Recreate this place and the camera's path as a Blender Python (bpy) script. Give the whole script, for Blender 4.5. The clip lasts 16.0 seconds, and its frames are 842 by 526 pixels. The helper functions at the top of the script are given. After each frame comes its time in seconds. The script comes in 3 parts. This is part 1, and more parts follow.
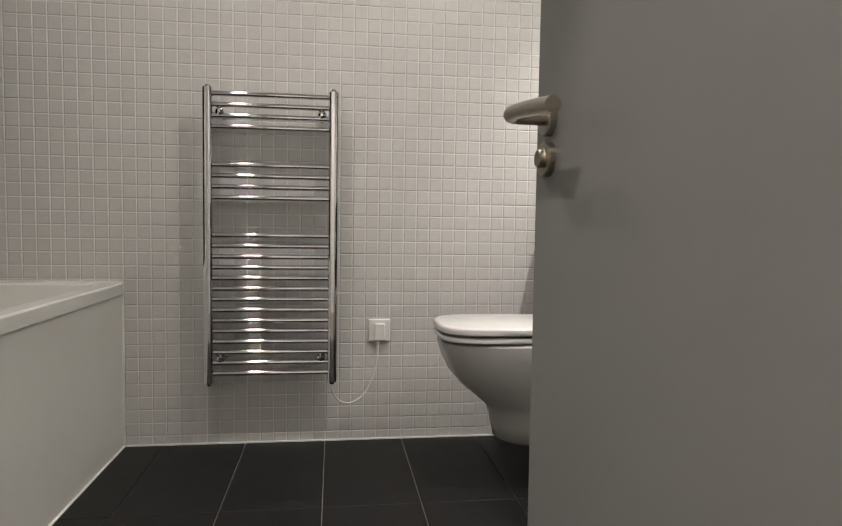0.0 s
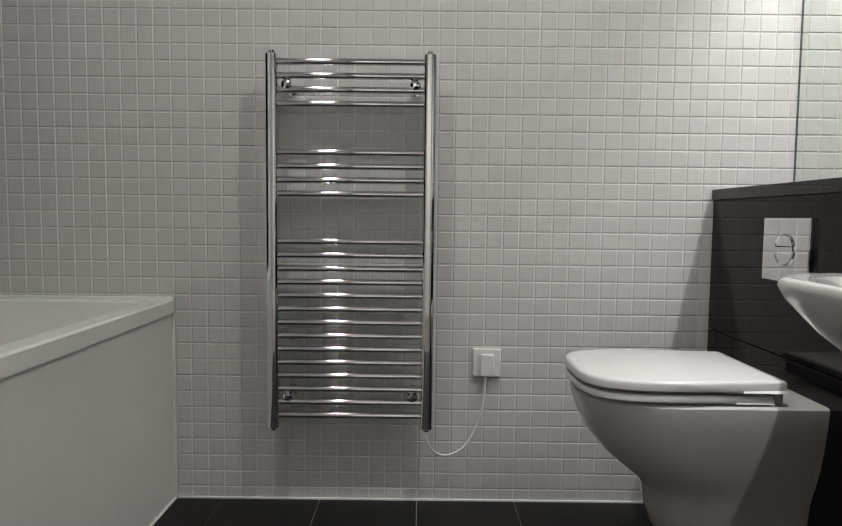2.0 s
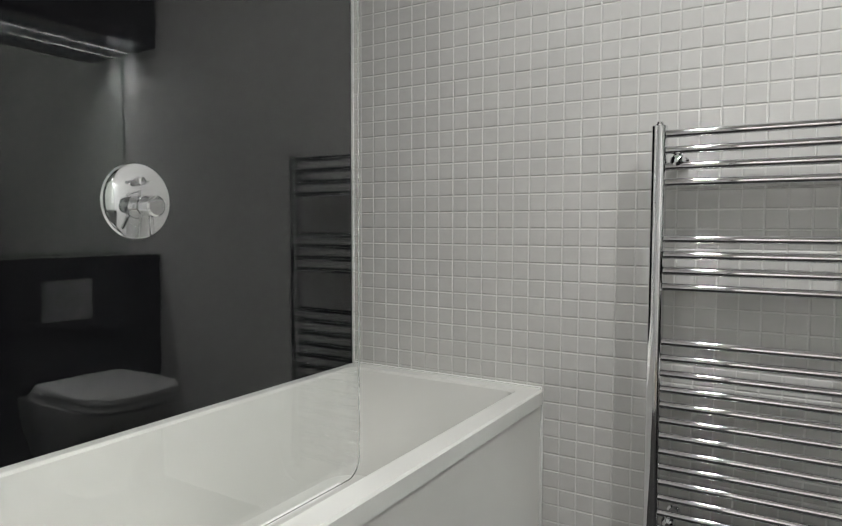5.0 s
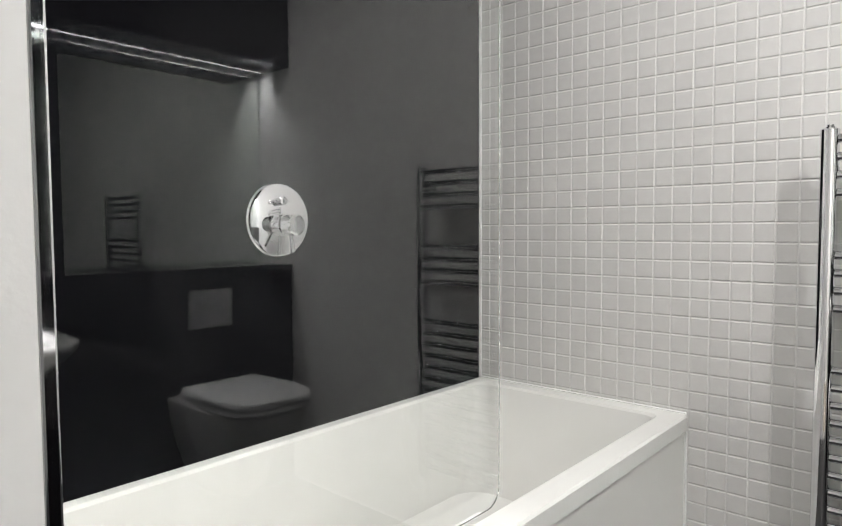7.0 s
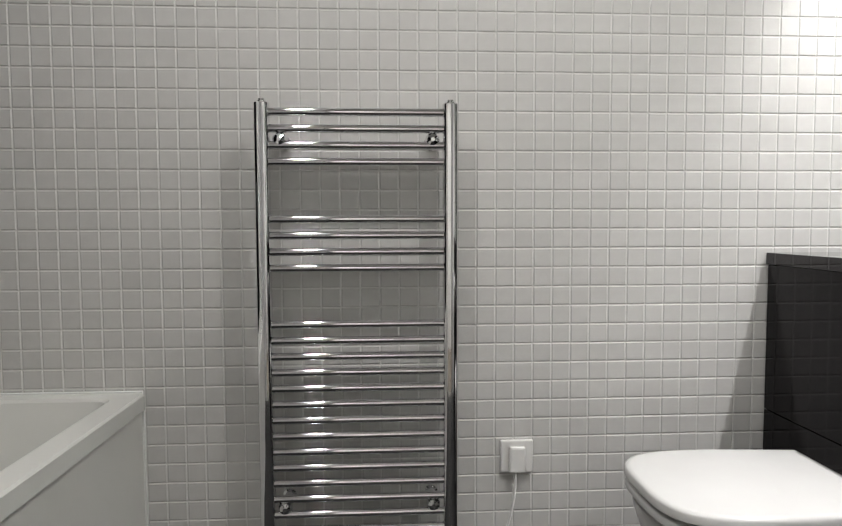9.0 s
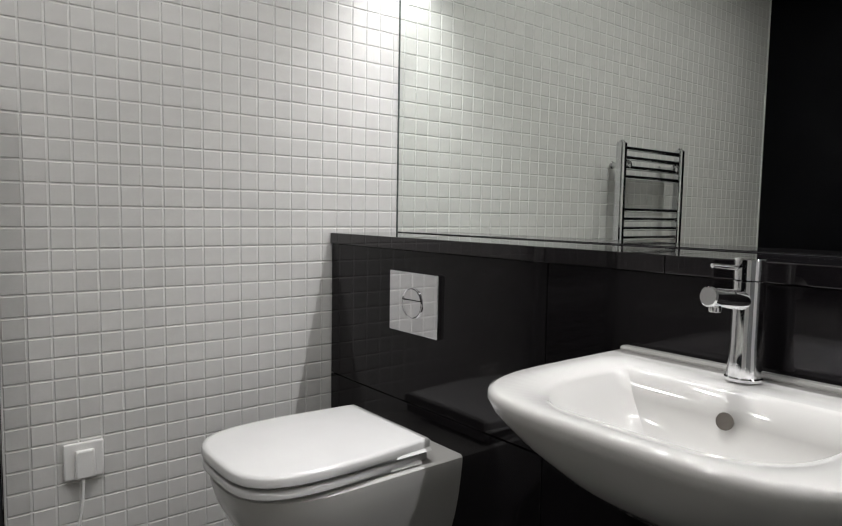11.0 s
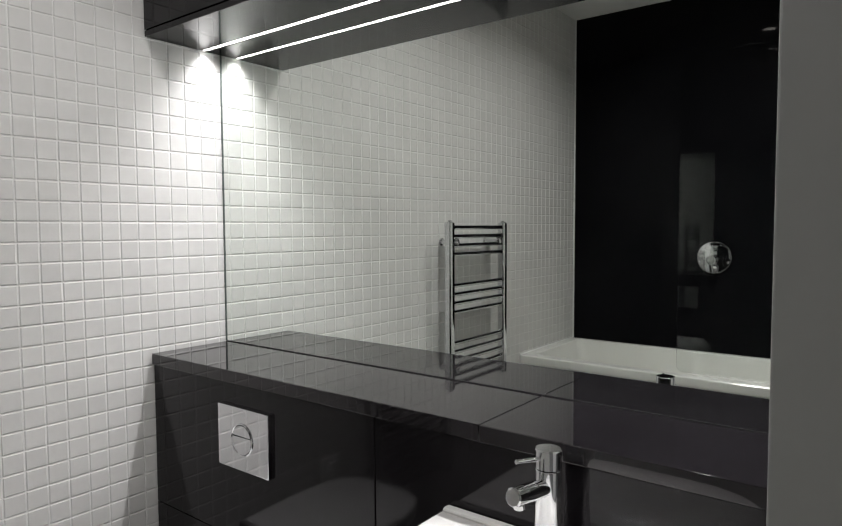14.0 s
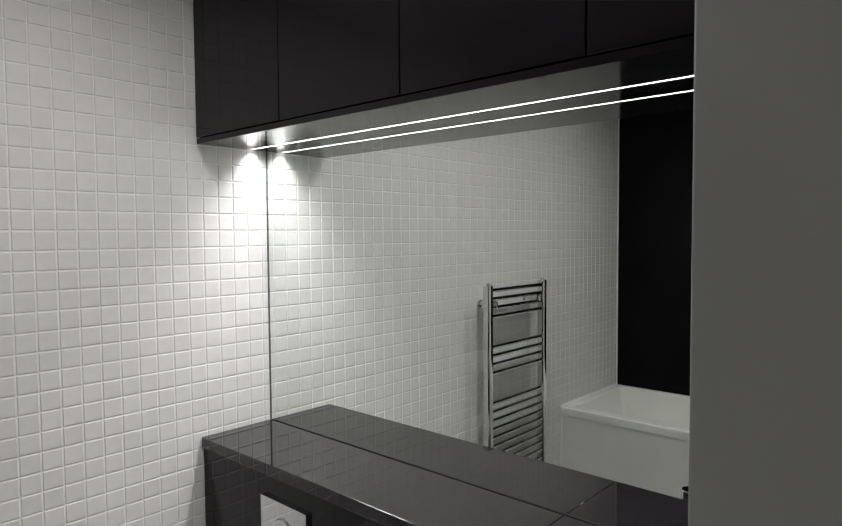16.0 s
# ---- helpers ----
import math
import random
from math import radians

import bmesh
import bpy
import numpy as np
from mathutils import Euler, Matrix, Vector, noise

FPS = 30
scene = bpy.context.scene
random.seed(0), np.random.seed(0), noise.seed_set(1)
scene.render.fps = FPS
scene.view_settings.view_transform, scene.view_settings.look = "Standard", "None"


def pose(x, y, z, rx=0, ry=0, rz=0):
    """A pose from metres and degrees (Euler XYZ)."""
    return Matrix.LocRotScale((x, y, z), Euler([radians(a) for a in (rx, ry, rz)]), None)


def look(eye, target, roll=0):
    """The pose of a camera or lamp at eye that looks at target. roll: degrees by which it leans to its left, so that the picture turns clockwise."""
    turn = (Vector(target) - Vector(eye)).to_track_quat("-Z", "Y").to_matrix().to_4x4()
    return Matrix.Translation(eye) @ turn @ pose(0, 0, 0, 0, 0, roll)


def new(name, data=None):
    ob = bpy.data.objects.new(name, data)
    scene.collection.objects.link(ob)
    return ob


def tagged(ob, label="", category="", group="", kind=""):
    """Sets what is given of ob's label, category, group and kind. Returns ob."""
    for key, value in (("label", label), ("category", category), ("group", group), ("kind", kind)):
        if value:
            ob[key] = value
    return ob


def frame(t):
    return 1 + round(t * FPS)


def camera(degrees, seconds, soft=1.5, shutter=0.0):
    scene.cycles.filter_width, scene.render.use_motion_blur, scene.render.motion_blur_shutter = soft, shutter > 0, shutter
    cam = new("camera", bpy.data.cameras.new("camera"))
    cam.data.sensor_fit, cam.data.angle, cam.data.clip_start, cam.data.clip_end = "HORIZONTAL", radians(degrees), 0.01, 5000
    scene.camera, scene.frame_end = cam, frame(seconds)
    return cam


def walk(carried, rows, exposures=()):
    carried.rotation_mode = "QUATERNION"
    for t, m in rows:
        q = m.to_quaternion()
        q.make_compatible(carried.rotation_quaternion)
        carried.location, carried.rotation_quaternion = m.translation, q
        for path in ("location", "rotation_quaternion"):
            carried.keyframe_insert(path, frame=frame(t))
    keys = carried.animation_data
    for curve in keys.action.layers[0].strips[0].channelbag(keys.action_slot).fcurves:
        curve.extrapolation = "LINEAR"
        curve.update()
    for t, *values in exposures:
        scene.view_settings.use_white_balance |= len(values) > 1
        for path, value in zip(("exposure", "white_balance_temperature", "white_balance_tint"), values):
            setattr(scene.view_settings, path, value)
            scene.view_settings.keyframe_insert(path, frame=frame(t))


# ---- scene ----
cam = camera(67.0, 16.0, soft=1.2)
PATH = [
    (0, (0.458, -2.509, 0.859), (0.7309, -0.5312, 0.7408), 0.87),
    (0.5, (0.473, -2.424, 0.830), (0.6233, -0.4319, 0.7280), 0.73),
    (1, (0.470, -2.259, 0.841), (0.5583, -0.2633, 0.7376), 0.59),
    (1.5, (0.479, -2.109, 0.858), (0.5347, -0.1123, 0.7569), 0.67),
    (2, (0.437, -1.941, 0.884), (0.4347, 0.0545, 0.7427), 0.63),
    (2.5, (0.408, -1.833, 0.886), (0.1481, 0.1461, 0.7542), 0.26),
    (3, (0.374, -1.787, 0.880), (-0.1207, 0.1482, 0.7674), 0.19),
    (3.5, (0.354, -1.772, 0.918), (-0.3558, 0.0943, 0.8039), -0.33),
    (4, (0.319, -1.779, 0.985), (-0.5001, 0.0386, 0.8251), -0.74),
    (4.3, (0.325, -1.793, 0.991), (-0.5660, -0.0070, 0.8611), 0.22),
    (4.5, (0.320, -1.782, 1.035), (-0.6203, -0.0223, 0.8961), -0.54),
    (5, (0.316, -1.750, 1.099), (-0.7146, -0.0401, 0.9849), 0.14),
    (5.2, (0.306, -1.761, 1.085), (-0.7561, -0.0668, 1.0240), -0.33),
    (7.3, (0.231, -1.743, 1.136), (-1.0922, -0.2480, 1.0226), -0.13),
    (7.5, (0.218, -1.735, 1.128), (-1.0367, -0.1817, 1.0143), 0.08),
    (8, (0.234, -1.681, 1.081), (-0.6672, 0.1010, 0.9669), 0.32),
    (8.5, (0.258, -1.642, 1.057), (-0.0661, 0.3288, 0.9456), 0.27),
    (9, (0.290, -1.646, 1.056), (0.4086, 0.3471, 0.9356), -0.17),
    (9.5, (0.295, -1.640, 1.046), (0.7671, 0.3000, 0.9261), 0.03),
    (10, (0.299, -1.637, 1.042), (1.1227, 0.1815, 0.9258), 0.26),
    (10.2, (0.314, -1.647, 1.049), (1.2352, 0.1239, 0.9216), 0.43),
    (12.3, (0.362, -1.662, 1.022), (1.9152, -0.4073, 0.8989), 0.11),
    (12.5, (0.374, -1.674, 1.036), (1.9442, -0.4404, 0.9241), -0.32),
    (13, (0.394, -1.665, 1.132), (1.9776, -0.4477, 1.0269), -0.88),
    (13.5, (0.392, -1.664, 1.211), (1.9760, -0.4486, 1.1027), -0.39),
    (14, (0.374, -1.681, 1.328), (1.9563, -0.4629, 1.2167), -0.26),
    (14.5, (0.390, -1.705, 1.425), (1.9558, -0.4654, 1.3140), -0.17),
    (15, (0.368, -1.728, 1.493), (1.9109, -0.4595, 1.3961), -0.38),
    (15.5, (0.372, -1.750, 1.563), (1.8832, -0.4436, 1.4654), -0.27),
    (16, (0.361, -1.758, 1.584), (1.8424, -0.4172, 1.4922), -0.38),
]
walk(cam, [(t, look(eye, target, roll)) for t, eye, target, roll in PATH],
     [(0, 0.7, 7060, 13), (1.5, 0.45, 6600, 11), (3, 0.66, 6440, 8), (4, 0.9, 6350, 8), (5, 1.1, 6350, 8), (7.5, 1.68, 6400, 11), (8.5, 1.2, 6500, 10), (9, 0.8, 6500, 10), (10, 0.5, 6450, 10), (12.5, 0.62, 6360, 11), (14, 0.64, 6380, 11), (16, 0.54, 6400, 11)])

# ---- world and light ----
world = bpy.data.worlds.new("world")
scene.world = world
world.use_nodes = True
world.node_tree.nodes["Background"].inputs[0].default_value = (0.05, 0.05, 0.055, 1)
world.node_tree.nodes["Background"].inputs[1].default_value = 0.2

CEIL = 2.60
# The last entry is an unseen hall fill, added to brighten the door.
DOWNLIGHTS_AND_FILL = [(-0.10, -0.92, 4.9), (0.92, -0.90, 7.0), (-0.34, -2.95, 17)]
for lx, ly, power in DOWNLIGHTS_AND_FILL:
    lamp = bpy.data.lights.new("downlight_or_fill_lamp", "AREA")
    lamp.shape, lamp.size, lamp.spread = "DISK", 0.10, radians(150)
    lamp.energy, lamp.color = power, (1.0, 0.982, 0.955)
    new("downlight_or_fill_lamp", lamp).matrix_world = pose(lx, ly, CEIL - 0.012)
LED_STRENGTH = 5
LED_X = 1.502
lamp = bpy.data.lights.new("strip_lamp", "AREA")
lamp.shape, lamp.size, lamp.size_y, lamp.spread = "RECTANGLE", 0.009, 2.24, radians(116)
lamp.energy, lamp.color = 9.6, (1.0, 0.99, 0.99)
new("strip_lamp", lamp).matrix_world = pose(LED_X, -1.135, 1.8525, 0, -4, 0)

# ---- materials ----


def material(name, color, rough=0.5, metal=0.0, spec=0.5, coat=0.0):
    m = bpy.data.materials.new(name)
    m.use_nodes = True
    b = m.node_tree.nodes["Principled BSDF"]
    b.inputs["Base Color"].default_value = (*color, 1)
    b.inputs["Roughness"].default_value = rough
    b.inputs["Metallic"].default_value = metal
    b.inputs["Specular IOR Level"].default_value = spec
    b.inputs["Coat Weight"].default_value = coat
    return m


def nodes_of(m):
    return m.node_tree.nodes, m.node_tree.links, m.node_tree.nodes["Principled BSDF"]


def varied(m, low, high, scale, rough=None, bump=0.0, bump_scale=200.0, detail=6, stretch=(1, 1, 1)):
    """Mottled colour at one scale, fine relief at another, and uneven gloss."""
    n, l, b = nodes_of(m)
    co = n.new("ShaderNodeTexCoord")
    mp = n.new("ShaderNodeMapping")
    mp.inputs["Scale"].default_value = stretch
    l.new(co.outputs["Object"], mp.inputs[0])
    t = n.new("ShaderNodeTexNoise")
    t.inputs["Scale"].default_value, t.inputs["Detail"].default_value = scale, detail
    l.new(mp.outputs[0], t.inputs["Vector"])
    r = n.new("ShaderNodeValToRGB")
    r.color_ramp.elements[0].position, r.color_ramp.elements[1].position = 0.3, 0.7
    r.color_ramp.elements[0].color, r.color_ramp.elements[1].color = (*low, 1), (*high, 1)
    l.new(t.outputs[0], r.inputs[0])
    l.new(r.outputs[0], b.inputs["Base Color"])
    if rough:
        mr = n.new("ShaderNodeMapRange")
        mr.inputs["To Min"].default_value, mr.inputs["To Max"].default_value = rough
        l.new(t.outputs[0], mr.inputs[0])
        l.new(mr.outputs[0], b.inputs["Roughness"])
    if bump:
        f = n.new("ShaderNodeTexNoise")
        f.inputs["Scale"].default_value, f.inputs["Detail"].default_value = bump_scale, 4
        l.new(mp.outputs[0], f.inputs["Vector"])
        bp = n.new("ShaderNodeBump")
        bp.inputs["Strength"].default_value, bp.inputs["Distance"].default_value = bump, 0.002
        l.new(f.outputs[0], bp.inputs["Height"])
        l.new(bp.outputs[0], b.inputs["Normal"])
    return m


def tile_material(name, source):
    """Pale grey glazed mosaic: every tile a slightly different tone."""
    m = material(name, (0.6, 0.59, 0.56), 0.5, spec=0.4)
    n, l, b = nodes_of(m)
    if source == "object":
        info = n.new("ShaderNodeObjectInfo").outputs["Random"]
    else:
        info = n.new("ShaderNodeNewGeometry").outputs["Random Per Island"]
    r = n.new("ShaderNodeValToRGB")
    r.color_ramp.elements[0].color = (0.615, 0.605, 0.585, 1)
    r.color_ramp.elements[1].color = (0.645, 0.634, 0.614, 1)
    l.new(info, r.inputs[0])
    co = n.new("ShaderNodeTexCoord")
    t = n.new("ShaderNodeTexNoise")
    t.inputs["Scale"].default_value, t.inputs["Detail"].default_value = 35, 5
    l.new(co.outputs["Object"], t.inputs["Vector"])
    mix = n.new("ShaderNodeMix")
    mix.data_type, mix.blend_type = "RGBA", "MULTIPLY"
    mix.inputs[0].default_value = 0.10
    l.new(r.outputs[0], mix.inputs[6])
    l.new(t.outputs[0], mix.inputs[7])
    l.new(mix.outputs[2], b.inputs["Base Color"])
    bp = n.new("ShaderNodeBump")
    bp.inputs["Strength"].default_value, bp.inputs["Distance"].default_value = 0.05, 0.004
    l.new(t.outputs[0], bp.inputs["Height"])
    l.new(bp.outputs[0], b.inputs["Normal"])
    mr = n.new("ShaderNodeMapRange")
    mr.inputs["To Min"].default_value, mr.inputs["To Max"].default_value = 0.46, 0.56
    l.new(info, mr.inputs[0])
    l.new(mr.outputs[0], b.inputs["Roughness"])
    return m


TILE = tile_material("glazed_mosaic", "island")
TILE_PIECE = tile_material("glazed_mosaic_piece", "object")
GROUT = varied(material("pale_grout", (0.6, 0.6, 0.58), 0.9), (0.68, 0.67, 0.65), (0.76, 0.75, 0.73), 30, bump=0.3, bump_scale=900)
SEALANT = varied(material("white_sealant", (0.78, 0.78, 0.76), 0.45), (0.72, 0.72, 0.70), (0.82, 0.82, 0.80), 12)
PLASTER = varied(material("white_plaster", (0.75, 0.74, 0.72), 0.7), (0.72, 0.71, 0.69), (0.78, 0.77, 0.75), 3, bump=0.15, bump_scale=120)
BLACK_PANEL = varied(material("black_gloss_panel", (0.006, 0.006, 0.007), 0.08, spec=0.06), (0.0042, 0.0042, 0.0050), (0.0068, 0.0068, 0.0078), 4, rough=(0.028, 0.04))
UNIT_BLACK = varied(material("dark_gloss_laminate", (0.005, 0.0045, 0.005), 0.1, spec=0.26), (0.0050, 0.0044, 0.0050), (0.0070, 0.0062, 0.0071), 6, rough=(0.05, 0.10))
COUNTER_BLACK = varied(material("dark_polished_counter", (0.008, 0.007, 0.008), 0.04, spec=0.62), (0.0075, 0.0066, 0.0074), (0.0105, 0.0094, 0.0105), 6, rough=(0.02, 0.045))
for lacquer in (BLACK_PANEL, UNIT_BLACK, COUNTER_BLACK):
    lacquer.node_tree.nodes["Principled BSDF"].inputs["Specular Tint"].default_value = (1.0, 0.965, 0.99, 1)
GAP_BLACK = material("shadow_gap_black", (0.004, 0.004, 0.004), 0.8)
SLATE = varied(material("black_slate_tile", (0.008, 0.0075, 0.008), 0.45, spec=0.3), (0.004, 0.004, 0.0045), (0.011, 0.0105, 0.0105), 9, rough=(0.4, 0.6), bump=0.25, bump_scale=60)
FLOOR_GROUT = varied(material("grey_floor_grout", (0.3, 0.29, 0.27), 0.9), (0.24, 0.23, 0.21), (0.36, 0.35, 0.33), 25)
CERAMIC = varied(material("white_vitreous_china", (0.78, 0.77, 0.745), 0.09, coat=0.3), (0.545, 0.536, 0.516), (0.57, 0.561, 0.541), 5, rough=(0.06, 0.1))
SEAT_PLASTIC = varied(material("white_seat_plastic", (0.78, 0.775, 0.76), 0.2), (0.61, 0.605, 0.592), (0.635, 0.63, 0.617), 8, rough=(0.16, 0.24))
ACRYLIC = varied(material("white_bath_acrylic", (0.74, 0.735, 0.70), 0.16), (0.715, 0.71, 0.675), (0.75, 0.745, 0.71), 3, rough=(0.12, 0.22))
PANEL_WHITE = varied(material("white_bath_panel", (0.7, 0.69, 0.655), 0.3), (0.675, 0.665, 0.63), (0.715, 0.705, 0.67), 2.5, rough=(0.25, 0.36))
CHROME = varied(material("chrome", (0.86, 0.86, 0.87), 0.04, 1.0), (0.74, 0.74, 0.755), (0.80, 0.80, 0.815), 20, rough=(0.03, 0.07))
NICKEL = varied(material("satin_nickel", (0.42, 0.38, 0.32), 0.3, 1.0), (0.38, 0.345, 0.29), (0.46, 0.42, 0.355), 40, rough=(0.24, 0.36), stretch=(1, 1, 6))
BRASS = varied(material("dull_brass", (0.55, 0.33, 0.10), 0.4, 1.0), (0.38, 0.22, 0.07), (0.48, 0.29, 0.10), 60, rough=(0.32, 0.5))
MIRROR = material("mirror_silver", (0.84, 0.875, 0.84), 0.0, 1.0)
MIRROR_EDGE = material("mirror_edge", (0.09, 0.11, 0.10), 0.25)
DOOR_GREY = varied(material("grey_door_paint", (0.2, 0.2, 0.19), 0.45), (0.196, 0.196, 0.191), (0.220, 0.220, 0.214), 2.2, rough=(0.38, 0.5), bump=0.02, bump_scale=260)
DOOR_EDGE = varied(material("grey_door_lipping", (0.2, 0.2, 0.19), 0.5), (0.205, 0.204, 0.197), (0.23, 0.229, 0.221), 5)
WHITE_PLASTIC = varied(material("white_plastic", (0.76, 0.75, 0.73), 0.3), (0.74, 0.73, 0.71), (0.78, 0.77, 0.75), 15, rough=(0.25, 0.36))
# Dark colour stands for the shade inside the overflow hole.
OVERFLOW_SHADE = varied(material("shaded_overflow", (0.10, 0.085, 0.075), 0.5), (0.085, 0.072, 0.062), (0.12, 0.105, 0.09), 60)
RUBBER = material("dark_rubber", (0.02, 0.02, 0.02), 0.6)
STEEL = varied(material("brushed_aluminium", (0.6, 0.6, 0.6), 0.3, 1.0), (0.55, 0.55, 0.55), (0.65, 0.65, 0.65), 50, rough=(0.22, 0.36))
CARPET = varied(material("hall_floor", (0.2, 0.17, 0.14), 0.9), (0.17, 0.145, 0.12), (0.23, 0.2, 0.16), 30, bump=0.5, bump_scale=500)

GLASS = material("clear_glass", (0.965, 0.978, 0.972), 0.0)
_gb = GLASS.node_tree.nodes["Principled BSDF"]
_gb.inputs["Transmission Weight"].default_value = 1.0
_gb.inputs["IOR"].default_value = 1.46


def emitter(name, color, strength):
    m = material(name, (0.8, 0.8, 0.8), 0.5)
    b = m.node_tree.nodes["Principled BSDF"]
    b.inputs["Emission Color"].default_value = (*color, 1)
    b.inputs["Emission Strength"].default_value = strength
    return m


LED = emitter("led_diffuser", (1.0, 0.97, 0.93), LED_STRENGTH)
LAMP_FACE = emitter("downlight_and_fill_lens", (1.0, 0.93, 0.84), 12)

# ---- mesh helpers ----


def block(bm, lo, hi, bevel=0.0, segments=2):
    """A box between two corners, its edges rounded by bevel."""
    vs = [bm.verts.new((x, y, z)) for x in (lo[0], hi[0]) for y in (lo[1], hi[1]) for z in (lo[2], hi[2])]
    fs = [(0, 1, 3, 2), (4, 6, 7, 5), (0, 4, 5, 1), (2, 3, 7, 6), (0, 2, 6, 4), (1, 5, 7, 3)]
    faces = [bm.faces.new([vs[i] for i in f]) for f in fs]
    if bevel > 0:
        edges = list({e for f in faces for e in f.edges})
        bmesh.ops.bevel(bm, geom=edges, offset=bevel, segments=segments, profile=0.5, affect="EDGES")
    return bm


def basis(axis):
    a = Vector(axis).normalized()
    u = a.orthogonal().normalized()
    return a, u, a.cross(u)


def loft(bm, rings, cap_start=True, cap_end=True, closed=True):
    """Skins loops of equal length one to the next."""
    loops = [[bm.verts.new(p) for p in ring] for ring in rings]
    n = len(loops[0])
    for a, b in zip(loops, loops[1:]):
        for i in range(n if closed else n - 1):
            j = (i + 1) % n
            bm.faces.new((a[i], a[j], b[j], b[i]))
    if cap_start:
        bm.faces.new(list(reversed(loops[0])))
    if cap_end:
        bm.faces.new(loops[-1])
    return bm


def turned(bm, base, axis, profile, seg=32):
    """A body of revolution: profile holds (distance along the axis, radius)."""
    a, u, v = basis(axis)
    base = Vector(base)
    rings = [[base + a * d + (u * math.cos(2 * math.pi * i / seg) + v * math.sin(2 * math.pi * i / seg)) * max(r, 1e-5) for i in range(seg)] for d, r in profile]
    return loft(bm, rings)


def rod(bm, p0, p1, r, seg=20, chamfer=0.0):
    length = (Vector(p1) - Vector(p0)).length
    c = chamfer
    profile = [(0, r - c), (c, r), (length - c, r), (length, r - c)] if c else [(0, r), (length, r)]
    return turned(bm, p0, Vector(p1) - Vector(p0), profile, seg)


def swept(bm, points, r, seg=20):
    """A round tube along a line of points."""
    pts = [Vector(p) for p in points]
    rings, u = [], None
    for i, p in enumerate(pts):
        d = (pts[min(i + 1, len(pts) - 1)] - pts[max(i - 1, 0)]).normalized()
        if u is None:
            u = d.orthogonal().normalized()
        u = (u - d * u.dot(d)).normalized()
        v = d.cross(u)
        rings.append([p + (u * math.cos(2 * math.pi * k / seg) + v * math.sin(2 * math.pi * k / seg)) * r for k in range(seg)])
    return loft(bm, rings)


def smooth_line(points, steps=8):
    """Catmull-Rom line through the given points."""
    p = [Vector(q) for q in points]
    p = [2 * p[0] - p[1]] + p + [2 * p[-1] - p[-2]]
    out = []
    for i in range(1, len(p) - 2):
        for s in range(steps):
            t = s / steps
            out.append(0.5 * (2 * p[i] + (p[i + 1] - p[i - 1]) * t + (2 * p[i - 1] - 5 * p[i] + 4 * p[i + 1] - p[i + 2]) * t * t + (3 * p[i] - p[i - 1] - 3 * p[i + 1] + p[i + 2]) * t ** 3))
    return out + [p[-2]]


def finish(name, bm, mat, angle=21):
    me = bpy.data.meshes.new(name)
    bmesh.ops.recalc_face_normals(bm, faces=bm.faces)
    bm.to_mesh(me)
    bm.free()
    me.materials.append(mat)
    me.polygons.foreach_set("use_smooth", [True] * len(me.polygons))
    me.set_sharp_from_angle(angle=radians(angle))
    return me


def thing(name, at, label, category, group=""):
    """An Empty at the thing's base, to hold its parts."""
    ob = new(name)
    ob.location = at
    ob.empty_display_size = 0.05
    return tagged(ob, label, category, group)


def origin_of(ob):
    at = Vector((0, 0, 0))
    while ob:
        at += ob.location
        ob = ob.parent
    return at


def part(name, bm, mat, parent, label="", angle=21):
    """One mesh under a thing or a part; the bmesh is in world metres."""
    bmesh.ops.translate(bm, vec=-origin_of(parent), verts=bm.verts)
    ob = new(name, finish(name, bm, mat, angle))
    ob.parent = parent
    return tagged(ob, label)


def single(name, bm, mat, label, category, group="", kind="", angle=21):
    ob = new(name, finish(name, bm, mat, angle))
    return tagged(ob, label, category, group, kind)


def structure(name, lo, hi, mat, label, category, bevel=0.0):
    return single(name, block(bmesh.new(), lo, hi, bevel), mat, label, category, kind="structure")


# ---- room ----
XL, XR = -1.016, 1.56         # black wall, mirror face
YS = -2.40                    # wall with the door
BATH_END = -1.550             # where the bath meets the entrance pier
PIER = -0.378
HALL = -3.9
G = 0.0020                    # grout bed stands back of the tile face

structure("floor", (XL - 0.1, YS - 0.12, -0.12), (XR + 0.1, 0.1, -0.004), FLOOR_GROUT, "dark tiled bathroom floor with pale grout", "floor")
structure("hall_floor", (-0.62, HALL - 0.1, -0.12), (1.5, YS - 0.10, -0.0055), CARPET, "plain brown hallway floor outside the door", "floor")
structure("ceiling", (XL - 0.1, HALL - 0.1, CEIL), (XR + 0.1, 0.1, CEIL + 0.1), PLASTER, "plain white painted ceiling", "ceiling")
wall_north = structure("wall_north", (XL - 0.1, G, -0.004), (XR + 0.1, 0.1, CEIL), GROUT, "wall of pale grey square mosaic tiles", "wall")
structure("wall_west", (XL - 0.1, BATH_END - 0.3, -0.004), (XL, -0.003, CEIL), BLACK_PANEL, "black gloss wall panel beside the bath", "wall")
structure("wall_east", (XR + 0.008, YS, -0.004), (XR + 0.1, -0.003, CEIL), PLASTER, "plain wall behind the mirror and cabinets", "wall")
structure("wall_pier", (XL, YS, -0.004), (PIER, BATH_END, CEIL), PLASTER, "white plastered wall end beside the bath", "wall")
DOOR_L, DOOR_R, DOOR_H = -0.03, 0.79, 2.06
